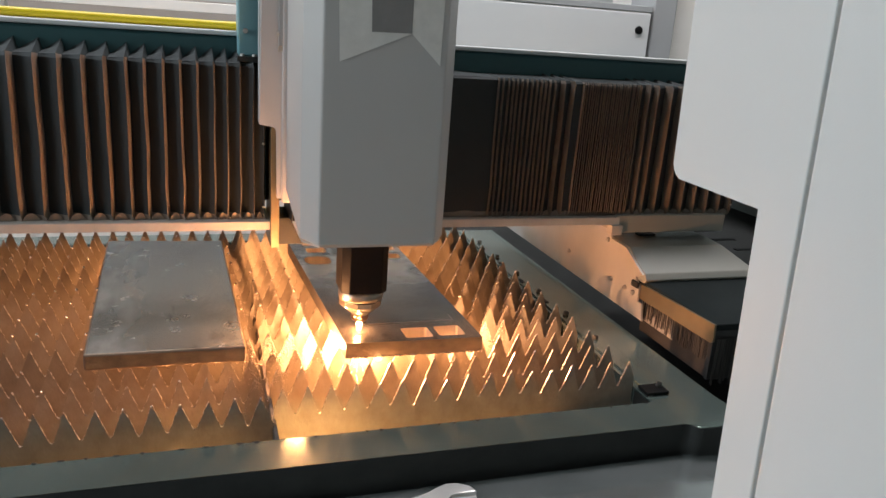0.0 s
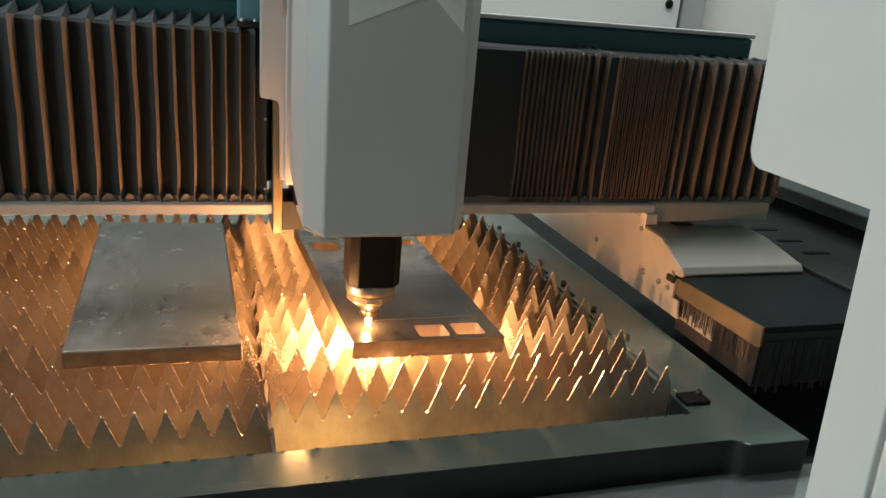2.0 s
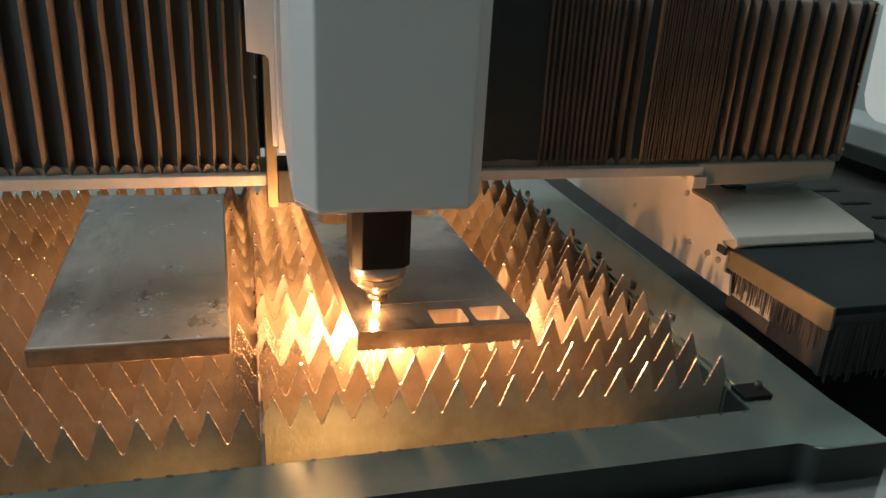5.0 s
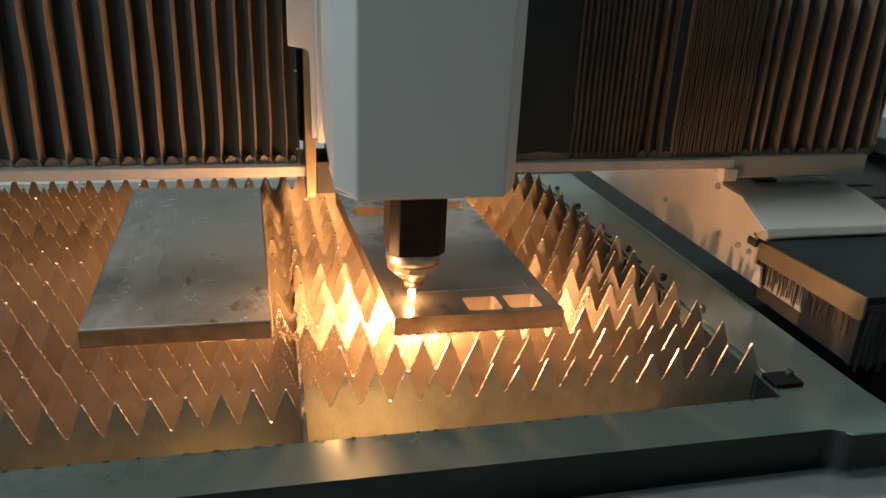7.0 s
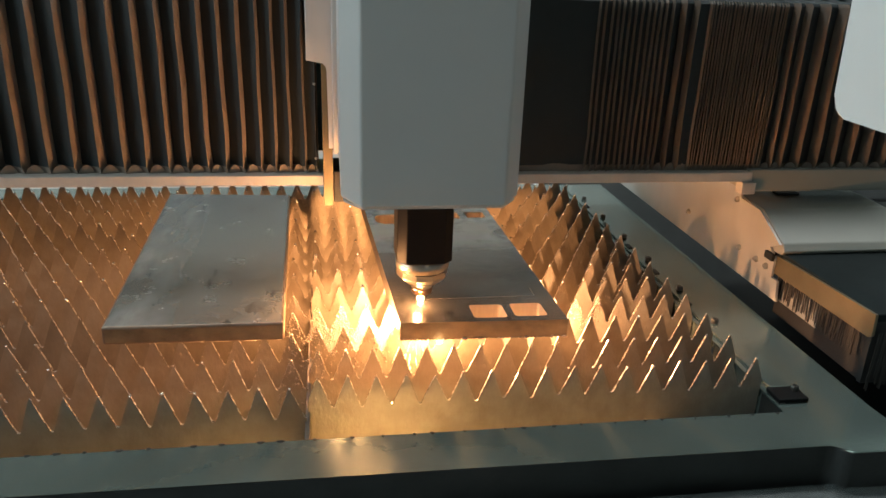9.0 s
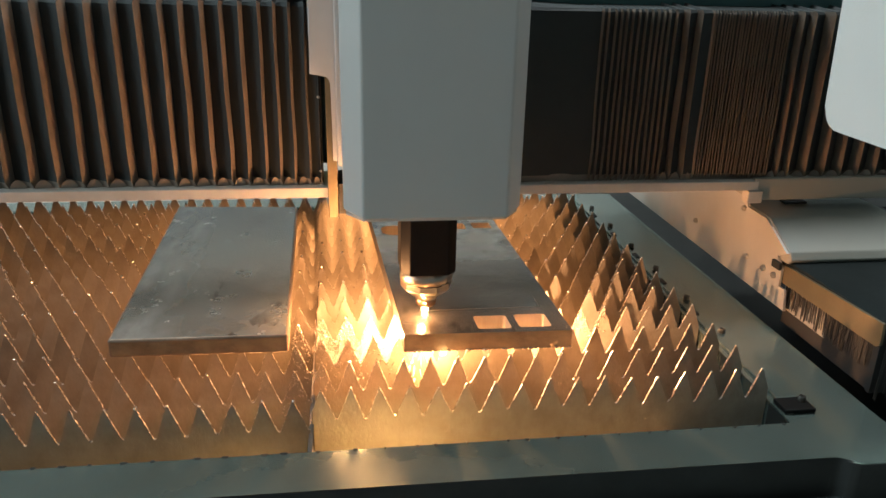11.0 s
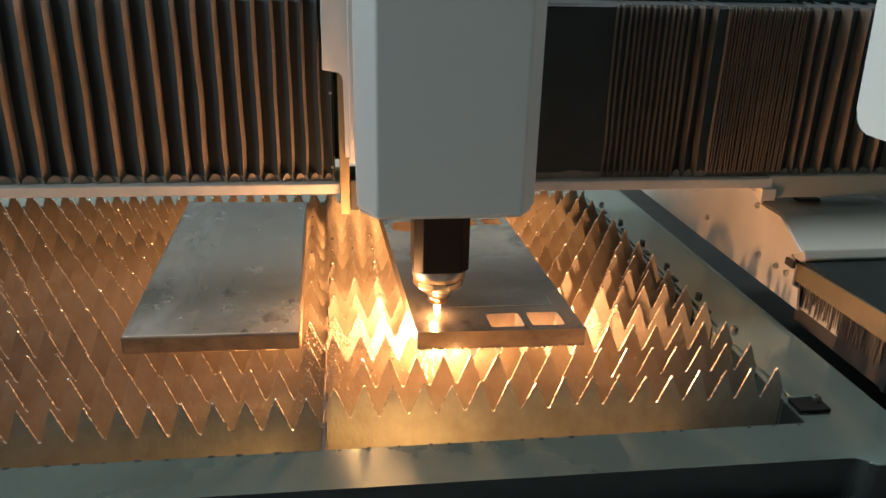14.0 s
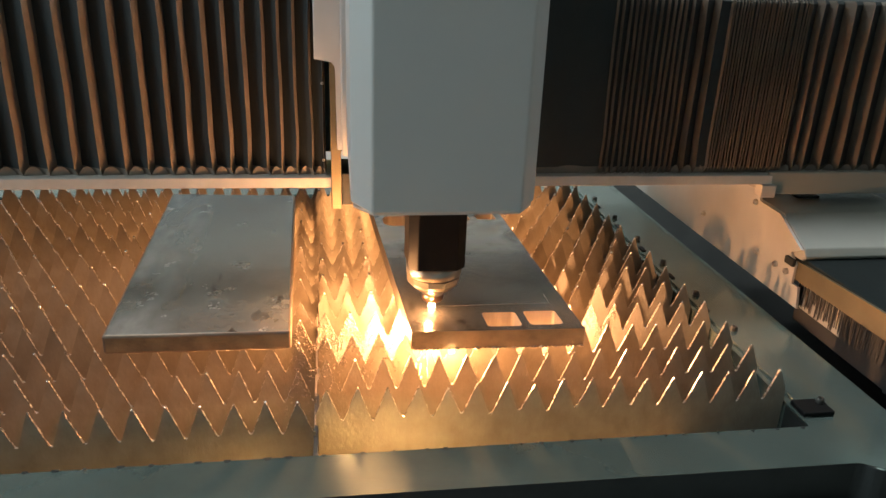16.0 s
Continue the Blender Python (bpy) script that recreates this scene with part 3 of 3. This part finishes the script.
def bellows(name, folds, side, label, peak=1.0):
    """A folded cover: at each fold a ridge stands forward, its short steep flank towards the head."""
    rows = []
    rnd = random.Random(len(folds))
    for i, x in enumerate(folds):
        gap = abs(folds[min(i + 1, len(folds) - 1)] - x) or 0.02
        depth = min(0.022, gap * 0.8)
        gap_in = abs(x - folds[i - 1]) if i else 0.02
        depth = min(depth, gap_in * 0.8)
        lead = gap_in * 0.15
        if gap_in > 0.045:
            depth, lead = 0.006, 0.002
        wob = [rnd.uniform(-0.0012, 0.0012) for _ in range(6)]
        rows.append((x + side * lead, depth, wob, 0.0))
        rows.append((x, 0.0, wob, peak * (0.006 if gap > 0.012 else 0.002)))
    zs = [1.014, 1.024, 1.07, 1.14, 1.21, 1.275]
    cols = []
    for x, d, wob, rise in rows:
        yf = 1.360 + GY + d
        col = [Vector((x + wob[k] + (0.004 * side if k == 0 and d == 0 else 0), yf, z)) for k, z in enumerate(zs)]
        col.append(Vector((x, yf + 0.004, 1.279 + rise * 0.5)))
        col.append(Vector((x, 1.395 + GY + d * 0.3, 1.281 + rise * 1.7)))
        col.append(Vector((x, 1.430 + GY, 1.282 + rise * 3.3)))
        cols.append(col)
    own = thing(name, label, "bellows cover", "gantry bellows")
    for i in range(0, len(cols), 2):
        fold = bmesh.new()
        strip = [[fold.verts.new(p) for p in col] for col in cols[i:i + 3]]
        for n, (a, b) in enumerate(zip(strip, strip[1:])):
            for k in range(len(a) - 1):
                f = fold.faces.new((a[k], b[k], b[k + 1], a[k + 1]))
                # Flanks and the lowest strip take the lit colour, broad panels stay black.
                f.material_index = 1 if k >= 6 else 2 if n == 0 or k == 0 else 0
        k = i // 2
        if k and abs(folds[k - 1] - folds[k]) > 0.016:
            # turned-up hem at the foot of the fold, a rounded lobe beside the flank, in its lit colour
            a, b = cols[i + 1][0].x, cols[i - 1][0].x
            lobe = [fold.verts.new((a + (b - a) * u * 0.7, 1.3605 + GY + 0.004 * u, 1.0145 + 0.0125 * math.sin(math.pi * u) ** 0.7)) for u in [n / 9 for n in range(10)]]
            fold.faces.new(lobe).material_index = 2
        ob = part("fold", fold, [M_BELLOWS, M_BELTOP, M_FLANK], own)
        mod = ob.modifiers.new("cloth", "SOLIDIFY")
        mod.thickness = 0.0005
    for x in (folds[0], folds[-1]) if side < 0 else (folds[0],):
        end = part("end_plate", box(x - 0.0025, x + 0.0025, 1.362 + GY, 1.430 + GY, 1.018, 1.278, 0.0008), M_BLACK, own, "thin black end plate")
        for z in (1.036, 1.148, 1.262):
            bolt("plate_screw", (x, 1.362 + GY, z), 0.0022, 0.002, end, "-y")
    return own


left = [0.131, 0.114, 0.092, 0.071, 0.050, 0.023, -0.002, -0.029, -0.058, -0.085, -0.116, -0.148, -0.183, -0.216]
while left[-1] > -1.6:
    left.append(left[-1] - 0.036)
bellows("bellows_cover", left, 1, "black folded fabric bellows, loosely stretched, on the gantry")
right = [0.43]
for step, count in ((0.128, 1), (0.0096, 12), (0.020, 3), (0.0049, 26), (0.0195, 2), (0.0316, 7)):
    for _ in range(count):
        right.append(right[-1] + step)
bellows("bellows_cover", right, -1, "black folded fabric bellows, tightly packed, on the gantry", 0.3)

# ---- laser head on its carriage ----
HX, HY = HEAD_X, HEAD_Y
head = thing("laser_head", "grey housed laser cutting head over the holed plate", "laser head", at=(0, 0, 0))
dx, dy = HX - 0.284, HY - 1.203


def hx(pts):
    return [(x + dx, y + dy) for x, y in pts]


cover_plan = hx([(0.188, 1.092), (0.365, 1.092), (0.388, 1.126), (0.388, 1.312), (0.165, 1.312), (0.165, 1.126)])
bm = prism(cover_plan, "z", 1.043, 1.80)
for v in bm.verts:
    if v.co.z < 1.1 and v.co.y > 1.25 + dy:
        v.co.z = 1.078
    elif v.co.z < 1.1 and v.co.y > 1.1 + dy:
        v.co.z = 1.047
bmesh.ops.bevel(bm, geom=bm.edges[:], offset=0.0025, segments=2, profile=0.5, affect="EDGES")
cover = part("cover", bm, M_COVER, head)
part("cover_rim", prism(hx([(0.190, 1.095), (0.363, 1.095), (0.385, 1.128), (0.385, 1.24), (0.168, 1.24), (0.168, 1.128)]), "z", 1.0405, 1.0430), M_LIP, cover, "bare metal lower rim")
front = 1.0915 + dy
part("emblem", prism([(x + dx, z) for x, z in ((0.206, 1.45), (0.211, 1.308), (0.311, 1.351), (0.355, 1.309), (0.357, 1.45))], "y", front - 0.0008, front), M_LOGO_LIGHT, cover, "pale angular printed emblem")
part("emblem_core", prism([(x + dx, z) for x, z in ((0.251, 1.45), (0.254, 1.350), (0.311, 1.351), (0.311, 1.45))], "y", front - 0.0014, front - 0.0008), M_LOGO_DARK, cover, "grey square of the printed emblem")
step_r = [(0.1525 + 0.010 * math.sin(t), 1.172 + 0.012 * math.cos(t)) for t in [radians(d) for d in (90, 60, 30, 0)]]
back = [(0.122, 1.186), *[(x - 0.011, z) for x, z in reversed(step_r)], (0.1515, 1.06), (0.42, 1.06), (0.42, 1.80), (0.131, 1.80)]
part("carriage_plate", prism([(x + dx, z) for x, z in back], "y", 1.325 + dy, 1.3365 + dy, 0.001), M_CARR, head, "light grey sheet carriage plate")
part("carriage_edge", box(0.122 + dx, 0.1285 + dx, 1.3365 + dy, 1.352 + dy, 1.188, 1.80, 0.001), M_CARR, head)
part("side_bracket", prism([(x + dx, z) for x, z in ((0.1425, 0.968), (0.157, 0.968), (0.157, 1.06), (0.158, 1.18), (0.1425, 1.18))], "y", 1.3375 + dy, 1.43 + dy, 0.001), M_BOXLIP, head, "bare steel side bracket")
part("cover_back", prism([(1.310 + dy, 1.055), (1.325 + dy, 1.068), (1.325 + dy, 1.80), (1.310 + dy, 1.80)], "x", 0.158 + dx, 0.396 + dx, 0.002), M_CARR, head)
lug = part("slotted_lug", prism([(1.312 + dy, 1.315), (1.3165 + dy, 1.308), (1.322 + dy, 1.306), (1.324 + dy, 1.306), (1.324 + dy, 1.8), (1.312 + dy, 1.8)], "x", 0.152 + dx, 0.158 + dx), M_GREYP, head, "grey lug with a screw")
bolt("lug_screw", (0.152 + dx, 1.318 + dy, 1.335), 0.004, 0.003, lug, "-x")
part("head_core", box(0.175 + dx, 0.40 + dx, 1.30 + dy, 1.43 + dy, 1.02, 1.70), M_DARK, head, "dark slide behind the cover")
part("slide_base", box(0.1575 + dx, 0.40 + dx, 1.345 + dy, 1.43 + dy, 0.972, 1.02, 0.001), M_DARK, head, "dark base of the slide that grips the rail")
plate_t = part("carriage_block", box(0.092 + dx, 0.149 + dx, 1.385 + dy, 1.44 + dy, 1.292, 1.80, 0.003), M_TEAL_L, head, "pale teal carriage block")
for bx, bz in ((0.104, 1.333), (0.136, 1.329), (0.104, 1.45), (0.136, 1.45)):
    bolt("block_bolt", (bx + dx, 1.385 + dy, bz), 0.0045, 0.005, plate_t, "-y")
foot = part("block_foot", box(0.09 + dx, 0.150 + dx, 1.372 + dy, 1.44 + dy, 1.283, 1.292, 0.001), M_DARK, head, "black foot plate with small bolts")
for bx in (0.098, 0.118):
    bolt("foot_bolt", (bx + dx, 1.377 + dy, 1.292), 0.004, 0.004, foot)
C = (HX - 0.006, HY)
w, c = 0.038, 0.012
body_plan = [(C[0] + x, C[1] + y) for x, y in ((-w + c, -w), (w - c, -w), (w, -w + c), (w, w - c), (w - c, w), (-w + c, w), (-w, w - c), (-w, -w + c))]
part("sensor_body", prism(body_plan, "z", 0.938, 1.06, 0.0012), M_BLACK, head, "black anodised eight-sided body of the cutting head")
part("lower_collar", lathe([(0.0372, 0.938), (0.0372, 0.9225), (0.036, 0.9205), (0.031, 0.9195)], C, 48), M_STEEL, head, "polished steel collar", True)
part("union_nut", lathe([(0.0300, 0.9200), (0.0362, 0.9190), (0.0362, 0.9110), (0.034, 0.9075), (0.029, 0.9035), (0.0225, 0.9025)], C, 10), M_STEEL, head, "faceted steel union nut")
part("cone", lathe([(0.0235, 0.9035), (0.0225, 0.898), (0.0155, 0.893), (0.0150, 0.8905)], C, 36), M_STEEL, head, "", True)
part("nozzle", lathe([(0.0148, 0.892), (0.0148, 0.8830), (0.0125, 0.8800), (0.0052, 0.8790), (0.0035, 0.8745), (0.0015, 0.8738)], C, 28), M_BRASS, head, "scorched copper cutting nozzle", True)

# ---- gantry end: galvanised side sheet, hood and brush box ----
endc = thing("end_carriage", "galvanised side sheet and cream hood at the gantry end", "machine cover")
side = [(2.3, 0.829), (1.238, 0.829), (1.245, 0.862), (1.262, 0.862), (1.262, 0.893), (1.280, 0.908), (1.256, 0.920), (1.326, 0.955), (1.388, 0.957), (1.402, 0.985), (1.424, 0.996), (2.3, 0.996)]
part("side_sheet", prism([(y + GY, z) for y, z in side], "x", 0.855, 0.859), M_WALLP, endc)
hood = [(1.248, 0.910), (1.256, 0.922), (1.326, 0.957), (1.388, 0.959), (1.46, 0.959), (1.46, 0.90), (1.256, 0.902)]
bm = prism([(y + GY, z) for y, z in hood], "x", 0.8595, 1.125)
for v in bm.verts:
    if v.co.x > 1.0 and v.co.z > 0.95:
        v.co.x = 1.085
bmesh.ops.bevel(bm, geom=bm.edges[:], offset=0.002, segments=2, profile=0.5, affect="EDGES")
part("hood", bm, M_HOOD, endc, "cream painted sloping hood")
part("hood_slot", box(0.925, 0.965, 1.392 + GY, 1.41 + GY, 0.9593, 0.963), M_DARK, endc)
for y, z in ((1.563, 0.875), (1.397, 0.952), (1.366, 0.874), (1.310, 0.875), (1.279, 0.875)):
    bolt("sheet_rivet", (0.855, y + GY, z), 0.0052, 0.006, endc, "-x")
part("latch", box(0.850, 0.856, 1.262 + GY, 1.285 + GY, 0.889, 0.901, 0.001), M_DARK, endc, "small black latch opening")
brush = thing("brush_box", "black box cover fringed with brush bristles beside the table", "brush cover")
part("box_top", box(0.864, 1.30, 1.034 + GY, 1.44 + GY, 0.893, 0.905, 0.002), M_BOXTOP, brush)
part("box_lip", prism([(1.030 + GY, 0.876), (1.036 + GY, 0.871), (1.268 + GY, 0.868), (1.268 + GY, 0.898), (1.032 + GY, 0.906)], "x", 0.860, 0.864), M_BOXLIP, brush, "bronze coloured folded lip")
part("box_front", box(0.866, 1.30, 1.036 + GY, 1.044 + GY, 0.80, 0.893), M_RUBBER, brush)
part("brush_back", box(0.870, 0.876, 1.044 + GY, 1.262 + GY, 0.80, 0.893), M_RUBBER, brush)
part("brush_foot", box(0.8675, 0.8695, 1.150 + GY, 1.262 + GY, 0.826, 0.880), M_HOOD, brush, "tan backing strip behind the bristles")
bm = bmesh.new()
rnd = random.Random(3)
for k in range(150):
    if k > 72 and k % 3 == 0:
        continue
    y = 1.046 + 0.0014 * k + rnd.uniform(-0.0006, 0.0006) + GY
    lean, low = rnd.uniform(-0.003, 0.003), rnd.choice((0.828, 0.830, 0.833, 0.836, 0.846))
    w = rnd.uniform(0.0005, 0.0012)
    x = 0.8655 + rnd.uniform(-0.0012, 0.0012)
    vs = [bm.verts.new(c) for c in ((x, y - w, 0.876), (x, y + w, 0.876), (x, y + w + lean, low), (x, y - w + lean, low), (x + 0.001, y, 0.876), (x + 0.001, y + lean, low))]
    for f in ((0, 1, 2, 3), (1, 4, 5, 2), (4, 0, 3, 5)):
        bm.faces.new([vs[i] for i in f])
tagged(part("bristles", bm, M_BRISTLE, brush, "uneven dark brush bristles"), kind="stuff")
bm = bmesh.new()
for k in range(120):
    x = 0.87 + 0.0032 * k
    lean = rnd.uniform(-0.004, 0.004)
    low = rnd.uniform(0.79, 0.82)
    y = 1.030 + GY + rnd.uniform(-0.002, 0.002)
    vs = [bm.verts.new(c) for c in ((x - 0.001, y, 0.88), (x + 0.001, y, 0.88), (x + 0.001 + lean, y, low), (x - 0.001 + lean, y, low), (x, y + 0.0015, 0.88), (x + lean, y + 0.0015, low))]
    for f in ((0, 1, 2, 3), (1, 4, 5, 2), (4, 0, 3, 5)):
        bm.faces.new([vs[i] for i in f])
tagged(part("front_bristles", bm, M_BRISTLE, brush, "uneven dark brush bristles"), kind="stuff")

# ---- side of the machine bed and housing ----
bed = thing("machine_bed", "dark machine bed beside and below the cutting table", "machine bed", kind="structure")
part("bed_channel", box(0.848, 1.60, 0.90, 2.6, 0.60, 0.70), M_DARK, bed, "black channel beside the table")
part("bed_shelf", box(-1.4, 1.60, 0.56, 0.906, 0.735, 0.755, 0.003), M_SHELF, bed, "reflective grey sheet steel shelf")
part("bed_skirt", box(-1.4, 1.60, 0.57, 0.59, 0.0, 0.735), M_ENCL, bed)
part("bed_ledge", box(1.14, 1.50, 1.10, 2.9, 0.86, 0.915, 0.004), M_DARK, bed, "dark ledge along the housing")
for y in (1.34, 1.42, 1.50, 1.58):
    part("ledge_slot", box(1.20, 1.26, y, y + 0.012, 0.915, 0.9165), M_BLACK, bed, "short black slot in the ledge")
part("housing_wall", box(1.50, 1.53, 0.7, 3.0, 0.0, 1.26, 0.004), M_ENCL, bed, "grey housing wall")
part("housing_ledge", box(1.36, 1.50, 0.9, 3.0, 0.98, 1.03, 0.006), M_ENCL, bed, "grey housing ledge")

# ---- adjustable wrench on the shelf ----
wr = thing("adjustable_wrench", "chrome adjustable wrench lying on the sheet steel shelf", "wrench")
zt = 0.756
outline = [(0.372, 0.866), (0.366, 0.880), (0.350, 0.890), (0.334, 0.891), (0.318, 0.884), (0.306, 0.876), (0.29, 0.868), (0.12, 0.842), (0.115, 0.830), (0.122, 0.820), (0.29, 0.842), (0.31, 0.846), (0.328, 0.852), (0.330, 0.864), (0.340, 0.868)]
part("body", prism(outline, "z", zt, zt + 0.011, 0.002), M_CHROME, wr)
part("moving_jaw", prism([(0.331, 0.860), (0.368, 0.858), (0.366, 0.846), (0.350, 0.832), (0.320, 0.836), (0.318, 0.848)], "z", zt + 0.001, zt + 0.010, 0.0015), M_CHROME, wr)
bm = lathe([(0.0055, -0.010), (0.0062, -0.008), (0.0055, -0.006), (0.0062, -0.004), (0.0055, -0.002), (0.0062, 0.0), (0.0055, 0.002), (0.0062, 0.004), (0.0055, 0.006), (0.0062, 0.008), (0.0055, 0.010)], sides=14)
bmesh.ops.transform(bm, matrix=pose(0.311, 0.854, zt + 0.007, 0, 90, 8), verts=bm.verts)
part("adjusting_screw", bm, M_CHROME, wr, "knurled adjusting screw")

# ---- what stands behind the machine ----
cab = thing("control_cabinet", "white control cabinet with a round black lock behind the gantry", "cabinet")
part("body", box(0.95, 1.885, 3.0, 3.5, 0.0, 1.475, 0.006), M_CREAM, cab)
part("door", box(0.97, 1.878, 2.985, 3.0, 0.15, 1.470, 0.004), M_WHITE, cab)
part("top_rail", box(0.95, 1.885, 2.99, 3.5, 1.475, 1.50, 0.003), M_GREYP, cab)
bm = lathe([(0.017, 0), (0.017, 0.006), (0.010, 0.010)], sides=20)
bmesh.ops.transform(bm, matrix=pose(1.825, 2.985, 1.400, 90), verts=bm.verts)
part("lock", bm, M_BLACK, cab, "round black lock")
tagged(part("steel_column", box(1.90, 2.01, 3.0, 3.2, 0.0, 3.5, 0.006), M_GREYP), "grey painted steel column of the hall", "column")
tagged(part("white_cabinet", box(2.03, 3.0, 3.05, 3.6, 0.0, 1.6, 0.008), M_CREAM), "plain white cabinet beside the column", "cabinet")
rack = thing("storage_rack", "cream painted steel rack with beige shelves behind the gantry", "rack")
for x in (-1.9, -0.62, 0.40):
    part("post", box(x, x + 0.045, 3.0, 3.05, 0.0, 2.2, 0.003), M_CREAM, rack)
for z in (1.235, 1.345, 1.395):
    part("rail", box(-1.9, 0.44, 2.99, 3.0, z, z + 0.035, 0.002), M_CREAM, rack)
part("shelf", box(-1.9, 0.44, 3.0, 3.6, 1.22, 1.235), M_BROWN, rack, "beige board shelf")
part("back_panel", box(-1.9, 0.44, 3.55, 3.6, 1.235, 1.39), M_BROWN, rack)
# Unseen pale panel, added to brighten the reflection in the steel plates.
part("reflector_panel", box(-1.9, 0.44, 3.02, 3.04, 0.3, 1.22, 0.002), M_CREAM, rack)
part("upper_panel", box(-1.9, 0.44, 3.02, 3.04, 1.40, 2.2, 0.002), M_CREAM, rack)
tagged(part("teal_post", box(0.462, 0.50, 3.0, 3.05, 0.0, 2.2, 0.003), M_TEAL), "slim teal painted post behind the gantry", "post")
tagged(part("white_partition", box(0.52, 0.93, 3.02, 3.06, 0.0, 2.2, 0.004), M_CREAM), "white partition board behind the gantry", "partition")

# ---- glowing melt and sparks at the cut ----
fire = thing("spark_jet", "white-hot melt and orange sparks under the cut", "sparks")
b = bmesh.new()
bmesh.ops.create_icosphere(b, subdivisions=2, radius=0.0050, matrix=pose(HX - 0.008, HY - 0.006, 0.8738) @ Matrix.Diagonal((1, 0.9, 1.15, 1)))
part("cut_glow", b, M_HOT, fire, "white-hot point at the nozzle")
b = bmesh.new()
bmesh.ops.create_icosphere(b, subdivisions=2, radius=0.0026, matrix=pose(0.292, 1.131, 0.8440) @ Matrix.Diagonal((1.6, 1, 1, 1)))
part("melt_drop", b, M_HOT, fire, "white-hot melt drop at the lower plate edge")
bm = bmesh.new()
rnd = random.Random(21)
for k in range(34):
    a = Vector((HX + rnd.gauss(-0.012, 0.01), HY - 0.03 + rnd.gauss(0, 0.012), 0.848))
    d = Vector((rnd.gauss(-0.25, 0.28), rnd.gauss(-0.5, 0.25), -1.0)).normalized()
    s = a + d * rnd.uniform(0.0, 0.12)
    e = s + d * rnd.uniform(0.006, 0.03)
    w = rnd.uniform(0.0003, 0.0009)
    u = d.orthogonal().normalized() * w
    v = d.cross(u)
    vs = [bm.verts.new(c) for c in (s + u, s + v, s - u, s - v, e)]
    for f in ((0, 1, 4), (1, 2, 4), (2, 3, 4), (3, 0, 4), (0, 3, 2, 1)):
        bm.faces.new([vs[i] for i in f])
tagged(part("sparks", bm, M_SPARK, fire, "thin orange spark streaks"), kind="stuff")
